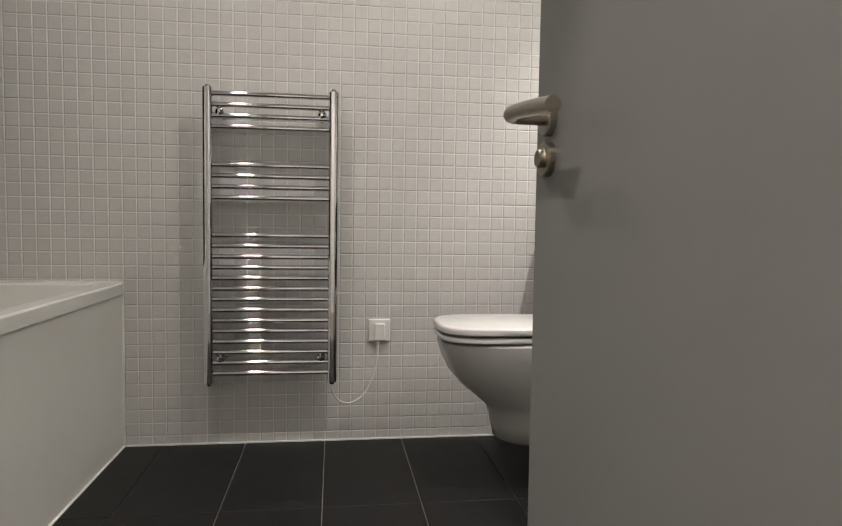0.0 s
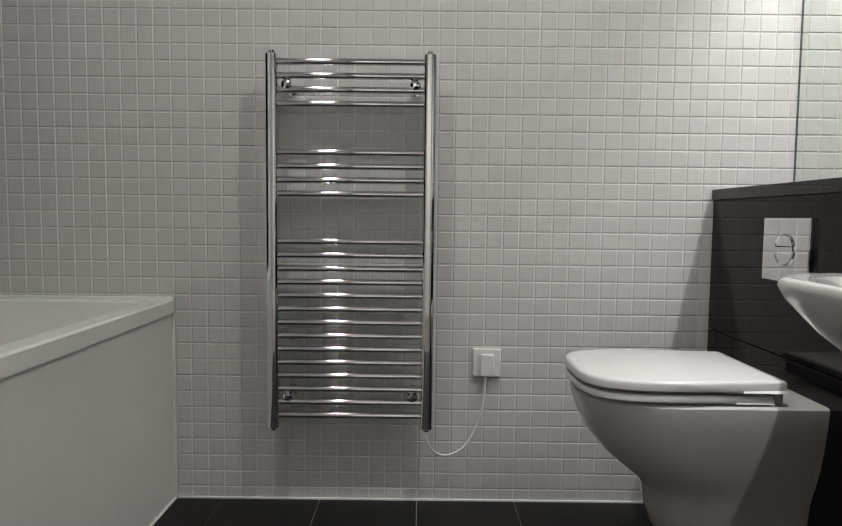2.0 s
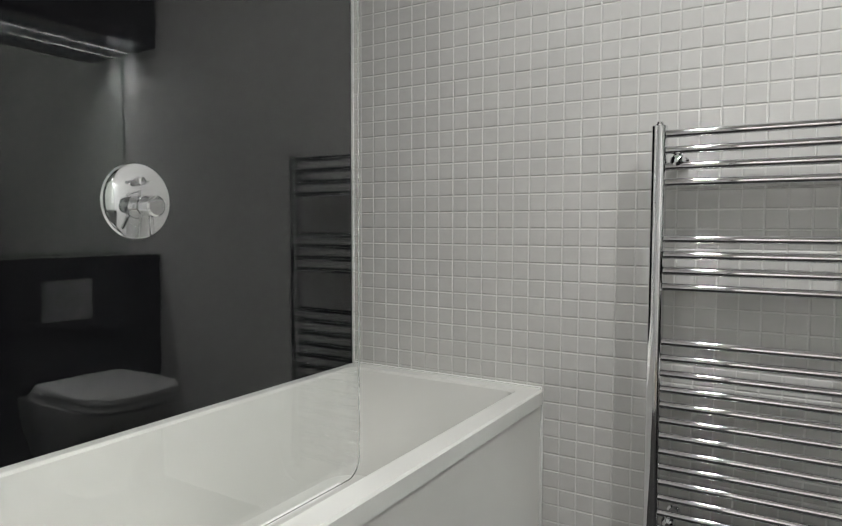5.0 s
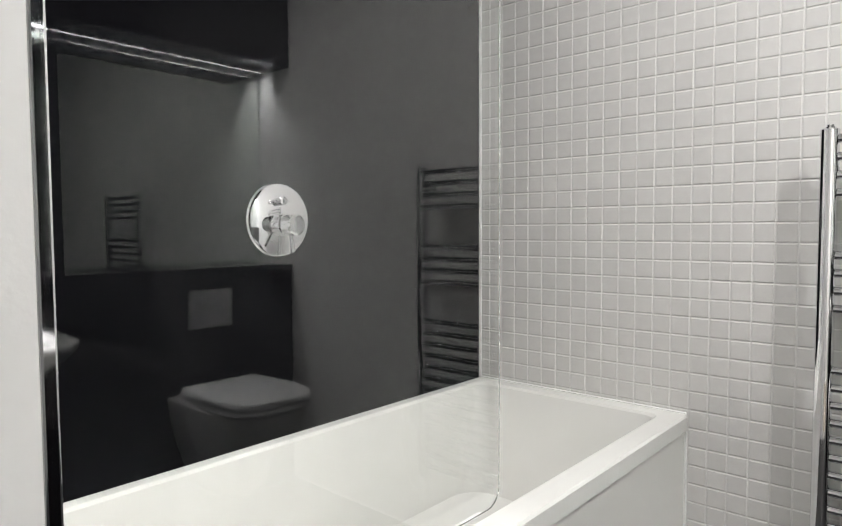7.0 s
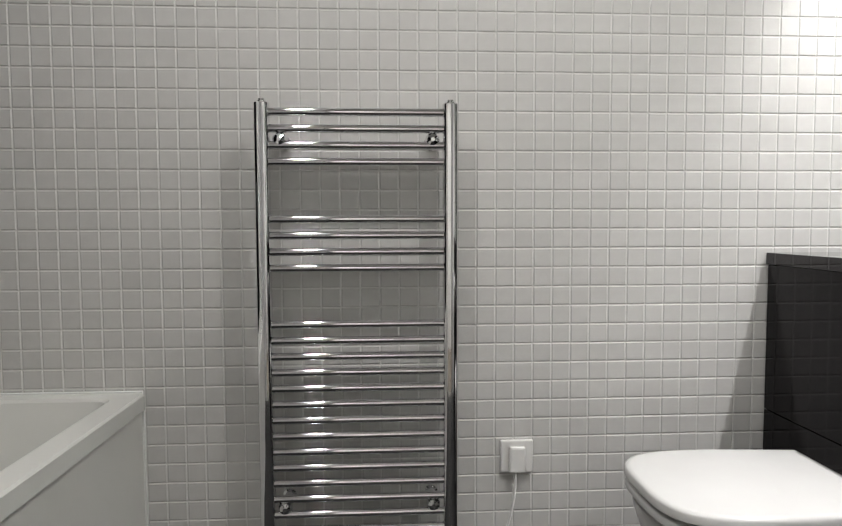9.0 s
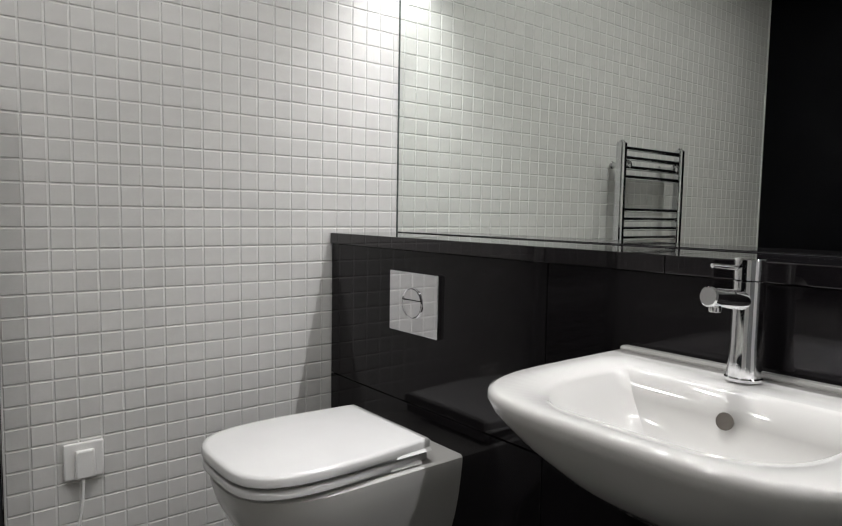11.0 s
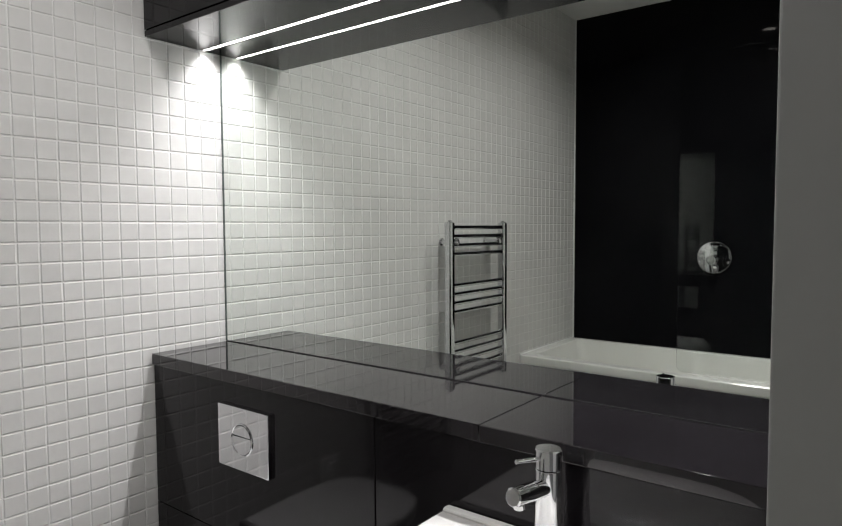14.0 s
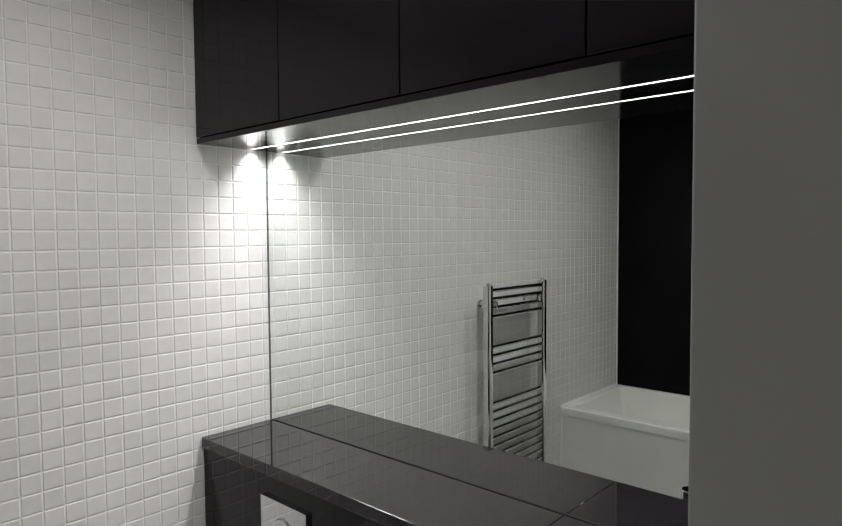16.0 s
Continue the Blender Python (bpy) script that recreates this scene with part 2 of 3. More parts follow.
structure("wall_south_west", (XL, YS - 0.12, -0.004), (DOOR_L - 0.03, YS - 0.001, CEIL), PLASTER, "white plastered wall beside the doorway", "wall")
structure("wall_south_east", (DOOR_R + 0.03, YS - 0.12, -0.004), (XR + 0.1, YS - 0.001, CEIL), PLASTER, "white plastered wall beside the doorway", "wall")
structure("wall_south_lintel", (DOOR_L - 0.03, YS - 0.12, DOOR_H + 0.03), (DOOR_R + 0.03, YS - 0.001, CEIL), PLASTER, "white plastered wall over the doorway", "wall")
structure("hall_wall_west", (-0.72, HALL, -0.006), (-0.62, YS - 0.121, CEIL), PLASTER, "plain white hallway wall", "wall")
structure("hall_wall_east", (1.5, HALL, -0.006), (1.6, YS - 0.121, CEIL), PLASTER, "plain white hallway wall", "wall")
structure("hall_wall_south", (-0.72, HALL - 0.1, -0.006), (1.6, HALL, CEIL), PLASTER, "plain white hallway wall", "wall")
fr = bmesh.new()
block(fr, (DOOR_L - 0.03, YS - 0.13, -0.004), (DOOR_L, YS + 0.01, DOOR_H + 0.03), 0.003)
block(fr, (DOOR_R, YS - 0.13, -0.004), (DOOR_R + 0.03, YS + 0.01, DOOR_H + 0.03), 0.003)
block(fr, (DOOR_L, YS - 0.13, DOOR_H), (DOOR_R, YS + 0.01, DOOR_H + 0.03), 0.003)
single("door_frame", fr, DOOR_EDGE, "grey painted door frame", "door frame", kind="structure")

# sealant lines
se = bmesh.new()
block(se, (XL, -0.007, 0.63), (XL + 0.008, 0.001, CEIL), 0.002)
single("corner_sealant", se, SEALANT, "white sealant line in the corner of the tiles", "sealant", kind="structure")
se = bmesh.new()
block(se, (-0.318, -0.007, -0.003), (1.31, 0.001, 0.006), 0.002)
single("floor_sealant", se, SEALANT, "white sealant line along the foot of the tiles", "sealant", kind="structure")
se = bmesh.new()
block(se, (XL + 0.008, -0.007, 0.624), (-0.325, 0.001, 0.634), 0.002)
single("bath_sealant", se, SEALANT, "white sealant line over the bath rim", "sealant", kind="structure")
se = bmesh.new()
block(se, (-0.329, -0.006, 0.004), (-0.322, 0.001, 0.583), 0.002)
block(se, (-0.329, BATH_END + 0.002, -0.003), (-0.321, -0.006, 0.004), 0.001)
single("panel_sealant", se, SEALANT, "white sealant line around the bath panel", "sealant", kind="structure")

# ---- bath ----


def round_rect(x0, y0, x1, y1, r, z, n=6):
    pts = []
    for cx, cy, a0 in ((x1 - r, y1 - r, 0), (x0 + r, y1 - r, 90), (x0 + r, y0 + r, 180), (x1 - r, y0 + r, 270)):
        for k in range(n + 1):
            a = radians(a0 + 90 * k / n)
            pts.append((cx + r * math.cos(a), cy + r * math.sin(a), z))
    return pts


def build_bath():
    bath = thing("bathtub", ((XL - 0.32) / 2, BATH_END / 2, 0), "white acrylic bathtub with square rim along the black wall", "bathtub")
    x0, x1, y0, y1 = XL + 0.002, -0.321, BATH_END + 0.002, -0.001
    top = 0.629
    b = bmesh.new()
    rings = [round_rect(x0, y0, x1, y1, 0.006, top - 0.044),
             round_rect(x0, y0, x1, y1, 0.006, top - 0.006),
             round_rect(x0 + 0.004, y0 + 0.004, x1 - 0.004, y1 - 0.004, 0.006, top),
             round_rect(x0 + 0.03, y0 + 0.07, x1 - 0.058, y1 - 0.045, 0.035, top - 0.001),
             round_rect(x0 + 0.036, y0 + 0.076, x1 - 0.064, y1 - 0.051, 0.04, top - 0.008),
             round_rect(x0 + 0.05, y0 + 0.10, x1 - 0.078, y1 - 0.085, 0.06, top - 0.14),
             round_rect(x0 + 0.07, y0 + 0.14, x1 - 0.095, y1 - 0.15, 0.09, top - 0.32),
             round_rect(x0 + 0.11, y0 + 0.20, x1 - 0.13, y1 - 0.22, 0.10, top - 0.385)]
    loft(b, rings, cap_start=False)
    part("tub", b, ACRYLIC, bath)
    p = bmesh.new()
    block(p, (x1 - 0.026, y0, 0.004), (x1 - 0.007, y1, top - 0.045), 0.002)
    part("side_panel", p, PANEL_WHITE, bath, "plain white bath panel")
    d = bmesh.new()
    turned(d, ((x0 + x1) / 2, -0.35, top - 0.386), (0, 0, 1), [(0, 0.034), (0.004, 0.034), (0.006, 0.028), (0.006, 0.001)])
    part("waste", d, CHROME, bath, "chrome waste")
    return bath


build_bath()


def build_screen():
    xs = -0.392
    lean = 0.0085                  # the free edge stands a little nearer the room
    s = thing("shower_screen", (xs, -1.5, 0.629), "clear frameless glass shower screen standing on the bath rim", "shower screen")
    y0, y1, z0, z1, r = -1.538, -0.81, 0.636, 2.12, 0.035
    outline = [(y0, z0)]
    outline += [(y1 - r + r * math.sin(radians(a)), z0 + r - r * math.cos(radians(a))) for a in range(0, 91, 10)]
    outline += [(y1 - r + r * math.cos(radians(a)), z1 - r + r * math.sin(radians(a))) for a in range(0, 91, 10)]
    outline += [(y0, z1)]
    g = bmesh.new()
    loft(g, [[(xs + off + lean * (y - y0), y, z) for y, z in outline] for off in (-0.003, 0.003)])
    pane = part("pane", g, GLASS, s, angle=20)
    pane.visible_shadow = False
    f = bmesh.new()
    block(f, (xs - 0.013, BATH_END + 0.001, 0.636), (xs + 0.013, -1.533, 2.13), 0.003)
    part("wall_profile", f, CHROME, s, "chrome wall profile")
    w = bmesh.new()
    block(w, (xs - 0.004, y0, 0.6295), (xs + 0.004, y1 - 0.05, 0.6362), 0.001)
    part("seal", w, WHITE_PLASTIC, s, "clear bottom seal")


build_screen()


def build_valve():
    x, y, z = XL, -0.826, 1.156
    v = thing("shower_valve", (x, y, z), "round chrome shower mixer plate on the black wall", "shower valve")
    b = bmesh.new()
    turned(b, (x + 0.0005, y, z), (1, 0, 0), [(0, 0.088), (0.005, 0.089), (0.009, 0.086), (0.011, 0.080), (0.011, 0.001)], 56)
    part("plate", b, CHROME, v)
    b = bmesh.new()
    turned(b, (x + 0.011, y, z - 0.012), (1, 0, 0), [(0, 0.027), (0.03, 0.026), (0.032, 0.022), (0.034, 0.022), (0.036, 0.025), (0.064, 0.024), (0.068, 0.020), (0.068, 0.001)])
    knob = part("knob", b, CHROME, v)
    b = bmesh.new()
    swept(b, [(x + 0.055, y, z - 0.034), (x + 0.062, y - 0.004, z - 0.05), (x + 0.075, y - 0.012, z - 0.078)], 0.0055)
    part("lever", b, CHROME, knob)
    b = bmesh.new()
    turned(b, (x + 0.011, y, z + 0.045), (1, 0, 0), [(0, 0.011), (0.018, 0.010), (0.022, 0.007), (0.022, 0.001)], 20)
    block(b, (x + 0.02, y - 0.024, z + 0.041), (x + 0.030, y + 0.024, z + 0.049), 0.003)
    part("diverter", b, CHROME, v)


build_valve()

# ---- towel radiator ----


def build_radiator():
    xl, xr, yc, zb, zt = 0.0, 0.456, -0.077, 0.256, 1.350
    rad = thing("towel_radiator", (0.228, -0.04, zb), "chrome ladder towel radiator on the tiled wall", "towel radiator")
    for x in (xl, xr):
        b = bmesh.new()
        ring = [(0.0185 * math.copysign(abs(math.cos(a)) ** 0.6, math.cos(a)), 0.020 * math.copysign(abs(math.sin(a)) ** 0.6, math.sin(a))) for a in [2 * math.pi * k / 40 for k in range(40)]]
        zs = [(zb, 0.9), (zb + 0.002, 1.0), (zt - 0.002, 1.0), (zt, 0.9)]
        loft(b, [[(x + s * u, yc + s * v, z) for u, v in ring] for z, s in zs])
        upright = part("upright", b, CHROME, rad)
        c = bmesh.new()
        turned(c, (x, yc, zt), (0, 0, 1), [(0, 0.011), (0.004, 0.011), (0.005, 0.008), (0.009, 0.008), (0.010, 0.006), (0.010, 0.001)], 20)
        part("top_plug", c, CHROME, upright)
        c = bmesh.new()
        turned(c, (x, yc, zb - 0.009), (0, 0, 1), [(0, 0.008), (0.006, 0.010), (0.009, 0.011)], 20)
        part("bottom_plug", c, RUBBER if x > 0.2 else CHROME, upright)
    rows = [1.328 - 0.0398 * k for k in range(4)] + [1.070 - 0.0398 * k for k in range(4)] + [0.812 - 0.0398 * k for k in range(14)]
    for z in rows:
        b = bmesh.new()
        line = [(xl + 0.012 + (xr - xl - 0.024) * s / 10, yc - 0.004, z) for s in range(11)]
        swept(b, line, 0.0102, 20)
        part("bar", b, CHROME, rad)
    for x in (0.043, 0.412):
        for z in (1.262, 0.352):
            b = bmesh.new()
            turned(b, (x, -0.001, z), (0, -1, 0), [(0, 0.017), (0.004, 0.017), (0.008, 0.012), (0.05, 0.010), (0.066, 0.010)], 20)
            bracket = part("bracket", b, CHROME, rad)
            b = bmesh.new()
            turned(b, (x, -0.068, z), (0, -1, 0), [(0, 0.012), (0.004, 0.0175), (0.014, 0.0175), (0.024, 0.013), (0.029, 0.005), (0.029, 0.001)], 24)
            part("bracket_cap", b, CHROME, bracket)


build_radiator()


def build_spur():
    s = thing("fused_spur", (0.6405, 0, 0.442), "white plastic wall socket with a boxy cover on the tiles", "socket")
    b = bmesh.new()
    block(b, (0.597, -0.012, 0.398), (0.684, 0.0, 0.485), 0.004, 2)
    part("faceplate", b, WHITE_PLASTIC, s)
    b = bmesh.new()
    block(b, (0.618, -0.024, 0.4005), (0.664, -0.0122, 0.470), 0.005, 2)
    for v in b.verts:
        if v.co.y < -0.016 and v.co.z > 0.437:
            v.co.x += (0.641 - v.co.x) * 0.12
    part("cover", b, WHITE_PLASTIC, s)
    c = bmesh.new()
    line = smooth_line([(0.456, -0.077, 0.232), (0.462, -0.072, 0.205), (0.488, -0.050, 0.170), (0.528, -0.035, 0.160), (0.575, -0.025, 0.185), (0.610, -0.02, 0.245), (0.631, -0.018, 0.325), (0.637, -0.018, 0.399)], 8)
    swept(c, line, 0.0032, 20)
    cable = single("radiator_cable", c, WHITE_PLASTIC, "thin white cable hanging between radiator and wall socket", "cable")
    return cable


build_spur()

# ---- low boxed wall, counter, mirror and wall cabinets ----
FRONT, TOP = 1.313, 0.979
CAB_F, CAB_B = 1.316, 1.852
ENDY = YS + 0.005


def build_boxing():
    box = thing("boxing_panel", (1.42, -1.15, 0), "black gloss boxed-in low wall under the mirror", "boxing")
    b = bmesh.new()
    block(b, (FRONT + 0.022, ENDY, 0.0), (XR + 0.006, -0.004, TOP - 0.032))
    part("core", b, GAP_BLACK, box)
    splits = [-0.006, -0.8355, -1.665, ENDY]
    for a, c in zip(splits, splits[1:]):
        b = bmesh.new()
        block(b, (FRONT + 0.004, c + 0.0015, 0.558), (FRONT + 0.021, a - 0.0015, TOP - 0.0322), 0.0012)
        part("panel", b, UNIT_BLACK, box)
        b = bmesh.new()
        block(b, (FRONT + 0.004, c + 0.0015, 0.002), (FRONT + 0.021, a - 0.0015, 0.5555), 0.0012)
        part("panel", b, UNIT_BLACK, box)
    for a, c in ((-0.004, -1.085), (-1.0862, ENDY)):
        b = bmesh.new()
        block(b, (FRONT, c, TOP - 0.031), (XR + 0.006, a, TOP), 0.0015)
        single("counter_slab", b, COUNTER_BLACK, "dark gloss counter slab along the mirror", "counter", "counter slabs")


build_boxing()

m = bmesh.new()
block(m, (XR, ENDY, TOP + 0.0024), (XR + 0.007, -0.007, CAB_B))
mirror = single("wall_mirror", m, MIRROR, "large frameless mirror between counter and wall cabinets", "mirror")
e = bmesh.new()
block(e, (XR - 0.0012, -0.0068, TOP + 0.001), (XR + 0.007, -0.0004, CAB_B))
part("mirror_edge", e, MIRROR_EDGE, mirror, "dark polished mirror edge")
e = bmesh.new()
block(e, (XR - 0.0012, ENDY, TOP + 0.0004), (XR + 0.006, -0.008, TOP + 0.0022))
part("foot_joint", e, GAP_BLACK, mirror, "thin black joint under the mirror")



def build_cabinet(ya, yb):
    cab = thing("wall_cabinet", (1.42, (ya + yb) / 2, CAB_B), "dark gloss handleless wall cabinet over the mirror", "wall cabinet", "wall cabinets")
    b = bmesh.new()
    block(b, (CAB_F + 0.021, yb + 0.0004, CAB_B + 0.017), (XR + 0.006, ya - 0.0004, CEIL - 0.001))
    part("carcass", b, GAP_BLACK, cab)
    b = bmesh.new()
    block(b, (CAB_F, yb + 0.0016, CAB_B + 0.018), (CAB_F + 0.019, ya - 0.0016, CEIL - 0.03), 0.0014)
    part("door", b, UNIT_BLACK, cab)


ys = [-0.004, -0.417, -0.838, -1.257, -1.676, -2.04, ENDY]
for a, c in zip(ys, ys[1:]):
    build_cabinet(a, c)

half = 0.0075
under = thing("cabinet_underside", (1.42, -1.15, CAB_B), "dark gloss underside panel of the wall cabinets", "cabinet panel")
b = bmesh.new()
block(b, (CAB_F + 0.002, ENDY, CAB_B), (LED_X - half, -0.004, CAB_B + 0.016), 0.001)
part("front_panel", b, UNIT_BLACK, under)
b = bmesh.new()
block(b, (LED_X + half, ENDY, CAB_B), (XR + 0.006, -0.004, CAB_B + 0.016), 0.001)
part("back_panel", b, UNIT_BLACK, under)
led = thing("led_strip_light", (LED_X, -1.1, CAB_B), "bright white strip light recessed under the wall cabinets", "strip light")
b = bmesh.new()
block(b, (LED_X - half + 0.0005, ENDY, CAB_B + 0.0125), (LED_X + half - 0.0005, -0.006, CAB_B + 0.0155))
part("channel", b, STEEL, led)
b = bmesh.new()
block(b, (LED_X - 0.006, ENDY + 0.01, CAB_B + 0.0015), (LED_X + 0.006, -0.010, CAB_B + 0.0122), 0.001)
part("diffuser", b, LED, led)

# ---- flush plate ----


def build_flush():
    y, z = -0.416, 0.817
    f = thing("flush_plate", (FRONT, y, z), "chrome dual flush plate with a round button on the black panel", "flush plate")
    x = FRONT + 0.004
    b = bmesh.new()
    block(b, (x - 0.011, y - 0.097, z - 0.077), (x, y + 0.097, z + 0.077), 0.002)
    part("plate", b, CHROME, f)
    b = bmesh.new()
    turned(b, (x - 0.0112, y, z), (-1, 0, 0), [(0, 0.0405), (0.002, 0.0405), (0.003, 0.0385), (0.001, 0.0365), (0.0, 0.036)], 48)
    part("button_ring", b, CHROME, f, "dark-edged chrome ring")
    for first, last in ((8, 173), (166, 375)):
        b = bmesh.new()
        pts = [(math.cos(radians(k)) * 0.0355, math.sin(radians(k)) * 0.0355) for k in range(first, last, 6)]
        lo = [(x - 0.0112, y + u, z + (max(v, 0.0095) if first < 90 else min(v, 0.0075))) for u, v in pts]
        hi = [(p[0] - 0.002, p[1], p[2]) for p in lo]
        loft(b, [lo, hi])
        part("button", b, CHROME, f)


build_flush()

# ---- toilet ----


def d_ring(xf, xb, w, z, yc, power=0.75, n=28, squeeze=1.0, taper=0.0):
    """A loop, straight at the back (xb) and rounded towards the front (xf)."""
    mid = xf + min((xb - xf) * 0.62, w * 1.35)
    pts = [(xb, yc - w * squeeze, z), (mid + (xb - mid) * 0.5, yc - w * (1 + squeeze) / 2, z)]
    for k in range(n + 1):
        a = radians(-90 + 180 * k / n)
        c, s = abs(math.cos(a)) ** power, math.copysign(abs(math.sin(a)) ** power, math.sin(a))
        pts.append((mid - (mid - xf) * c, yc + w * s, z))
    pts += [(mid + (xb - mid) * 0.5, yc + w * (1 + squeeze) / 2, z), (xb, yc + w * squeeze, z)]
    return [(x, yc + (y - yc) * (1 - taper * (xb - x) / (xb - xf)), h) for x, y, h in pts]


def build_toilet():
    yc, xb = -0.425, FRONT + 0.007
    t = thing("wall_hung_toilet", (1.1, yc, 0.15), "white wall-hung toilet with the lid closed", "toilet")
    b = bmesh.new()
    rings = [d_ring(1.028, xb, 0.095, 0.135, yc, 0.85),
             d_ring(1.003, xb, 0.108, 0.150, yc, 0.85),
             d_ring(0.990, xb, 0.118, 0.20, yc, 0.85),
             d_ring(0.980, xb, 0.124, 0.245, yc, 0.85),
             d_ring(0.963, xb, 0.131, 0.268, yc, 0.85),
             d_ring(0.926, xb, 0.142, 0.298, yc, 0.83),
             d_ring(0.878, xb, 0.154, 0.338, yc, 0.8),
             d_ring(0.840, xb, 0.164, 0.385, yc, 0.78),
             d_ring(0.818, xb, 0.171, 0.432, yc, 0.76),
             d_ring(0.808, xb, 0.175, 0.470, yc, 0.74),
             d_ring(0.808, xb, 0.175, 0.480, yc, 0.74),
             d_ring(0.816, xb, 0.169, 0.485, yc, 0.74)]
    loft(b, rings)
    part("bowl", b, CERAMIC, t, angle=50)
    for name, z0, z1, xe, grow in (("seat", 0.4905, 0.5090, 1.205, 0.0), ("lid", 0.5150, 0.540, 1.232, 0.002)):
        b = bmesh.new()
        w, xf = 0.174 + grow, 0.801 - grow
        loft(b, [d_ring(xf + 0.005, xe - 0.003, w - 0.005, z0, yc, 0.57), d_ring(xf, xe, w, z0 + 0.004, yc, 0.57, squeeze=0.9),
                 d_ring(xf, xe, w, z1 - 0.007, yc, 0.57, squeeze=0.9), d_ring(xf + 0.003, xe - 0.002, w - 0.003, z1 - 0.002, yc, 0.57, squeeze=0.9),
                 d_ring(xf + 0.012, xe - 0.010, w - 0.012, z1, yc, 0.57, squeeze=0.9)])
        part(name, b, SEAT_PLASTIC, t, angle=50)
    b = bmesh.new()
    block(b, (1.206, yc - 0.155, 0.4875), (1.229, yc + 0.155, 0.5145), 0.006)
    part("hinge_cover", b, SEAT_PLASTIC, t)


build_toilet()

# ---- basin and tap ----


def build_basin():
    yc, xb, top, P = -1.258, FRONT + 0.004, 0.811, 0.52
    s = thing("wash_basin", (1.1, yc, 0.68), "white ceramic wash basin fixed to the black boxing", "wash basin")
    b = bmesh.new()
    rings = [d_ring(1.134, xb, 0.069, 0.637, yc, 0.8), d_ring(1.106, xb, 0.091, 0.644, yc, 0.8, taper=0.1),
             d_ring(1.027, xb, 0.138, 0.667, yc, 0.76, taper=0.02), d_ring(0.969, xb, 0.187, 0.706, yc, 0.70, taper=0.02),
             d_ring(0.928, xb, 0.223, 0.746, yc, 0.64, taper=0.0), d_ring(0.905, xb, 0.242, 0.783, yc, P, taper=0.0),
             d_ring(0.898, xb, 0.247, 0.799, yc, P, taper=0.0), d_ring(0.900, xb, 0.246, 0.807, yc, P, taper=0.0),
             d_ring(0.908, xb - 0.004, 0.239, top, yc, P, taper=0.0),
             d_ring(0.944, 1.215, 0.183, top - 0.003, yc, P, squeeze=0.95, taper=0.06), d_ring(0.952, 1.209, 0.176, top - 0.010, yc, 0.62, squeeze=0.94, taper=0.06),
             d_ring(0.970, 1.194, 0.157, top - 0.045, yc, 0.66, squeeze=0.92, taper=0.06), d_ring(1.005, 1.178, 0.126, top - 0.09, yc, 0.72, squeeze=0.9, taper=0.14),
             d_ring(1.053, 1.155, 0.075, top - 0.118, yc, 0.8, squeeze=0.85), d_ring(1.081, 1.127, 0.028, top - 0.126, yc, 0.9, squeeze=0.8)]
    loft(b, rings)
    part("bowl", b, CERAMIC, s, angle=60)
    b = bmesh.new()
    block(b, (xb - 0.022, yc - 0.240, top - 0.002), (xb - 0.002, yc + 0.240, top + 0.007), 0.004, 2)
    part("upstand", b, CERAMIC, s)
    # A flat disc, no real hole: the hole's shade is in its colour.
    b = bmesh.new()
    turned(b, (1.1870, yc, top - 0.043), (-1, 0, 0.25), [(0, 0.0120), (0.0022, 0.0120), (0.0026, 0.0112), (0.0026, 0.001)], 24)
    part("overflow", b, OVERFLOW_SHADE, s, "round overflow hole, its shade painted as a dark disc")
    b = bmesh.new()
    turned(b, (1.104, yc, top - 0.126), (0, 0, 1), [(0, 0.026), (0.003, 0.026), (0.005, 0.021), (0.005, 0.001)], 28)
    part("waste", b, CHROME, s, "chrome waste")
    return s


build_basin()


def build_tap():
    x, y, z = 1.262, -1.245, 0.8115
    t = thing("basin_tap", (x, y, z), "chrome cylindrical mixer tap on the wash basin", "tap")
    b = bmesh.new()
    turned(b, (x, y, z), (0, 0, 1), [(0, 0.025), (0.004, 0.0255), (0.006, 0.0235), (0.03, 0.0215), (0.05, 0.0205), (0.141, 0.0205), (0.142, 0.0195)], 36)
    body = part("body", b, CHROME, t)
    b = bmesh.new()
    turned(b, (x, y, z + 0.143), (0, 0, 1), [(0, 0.0195), (0.001, 0.0207), (0.029, 0.0207), (0.031, 0.0195), (0.031, 0.001)], 36)
    cap = part("cap", b, CHROME, t)
    b = bmesh.new()
    rod(b, (x - 0.015, y + 0.006, z + 0.160), (x - 0.060, y + 0.024, z + 0.164), 0.0036, 20, 0.001)
    part("lever", b, CHROME, cap)
    b = bmesh.new()
    rod(b, (x, y, z + 0.113), (x - 0.094, y + 0.010, z + 0.125), 0.0140, 28, 0.002)
    part("spout", b, CHROME, t)
    b = bmesh.new()
    rod(b, (x - 0.078, y + 0.008, z + 0.111), (x - 0.078, y + 0.008, z + 0.103), 0.0085, 20, 0.001)
    part("aerator", b, CHROME, t)


build_tap()

# ---- door ----


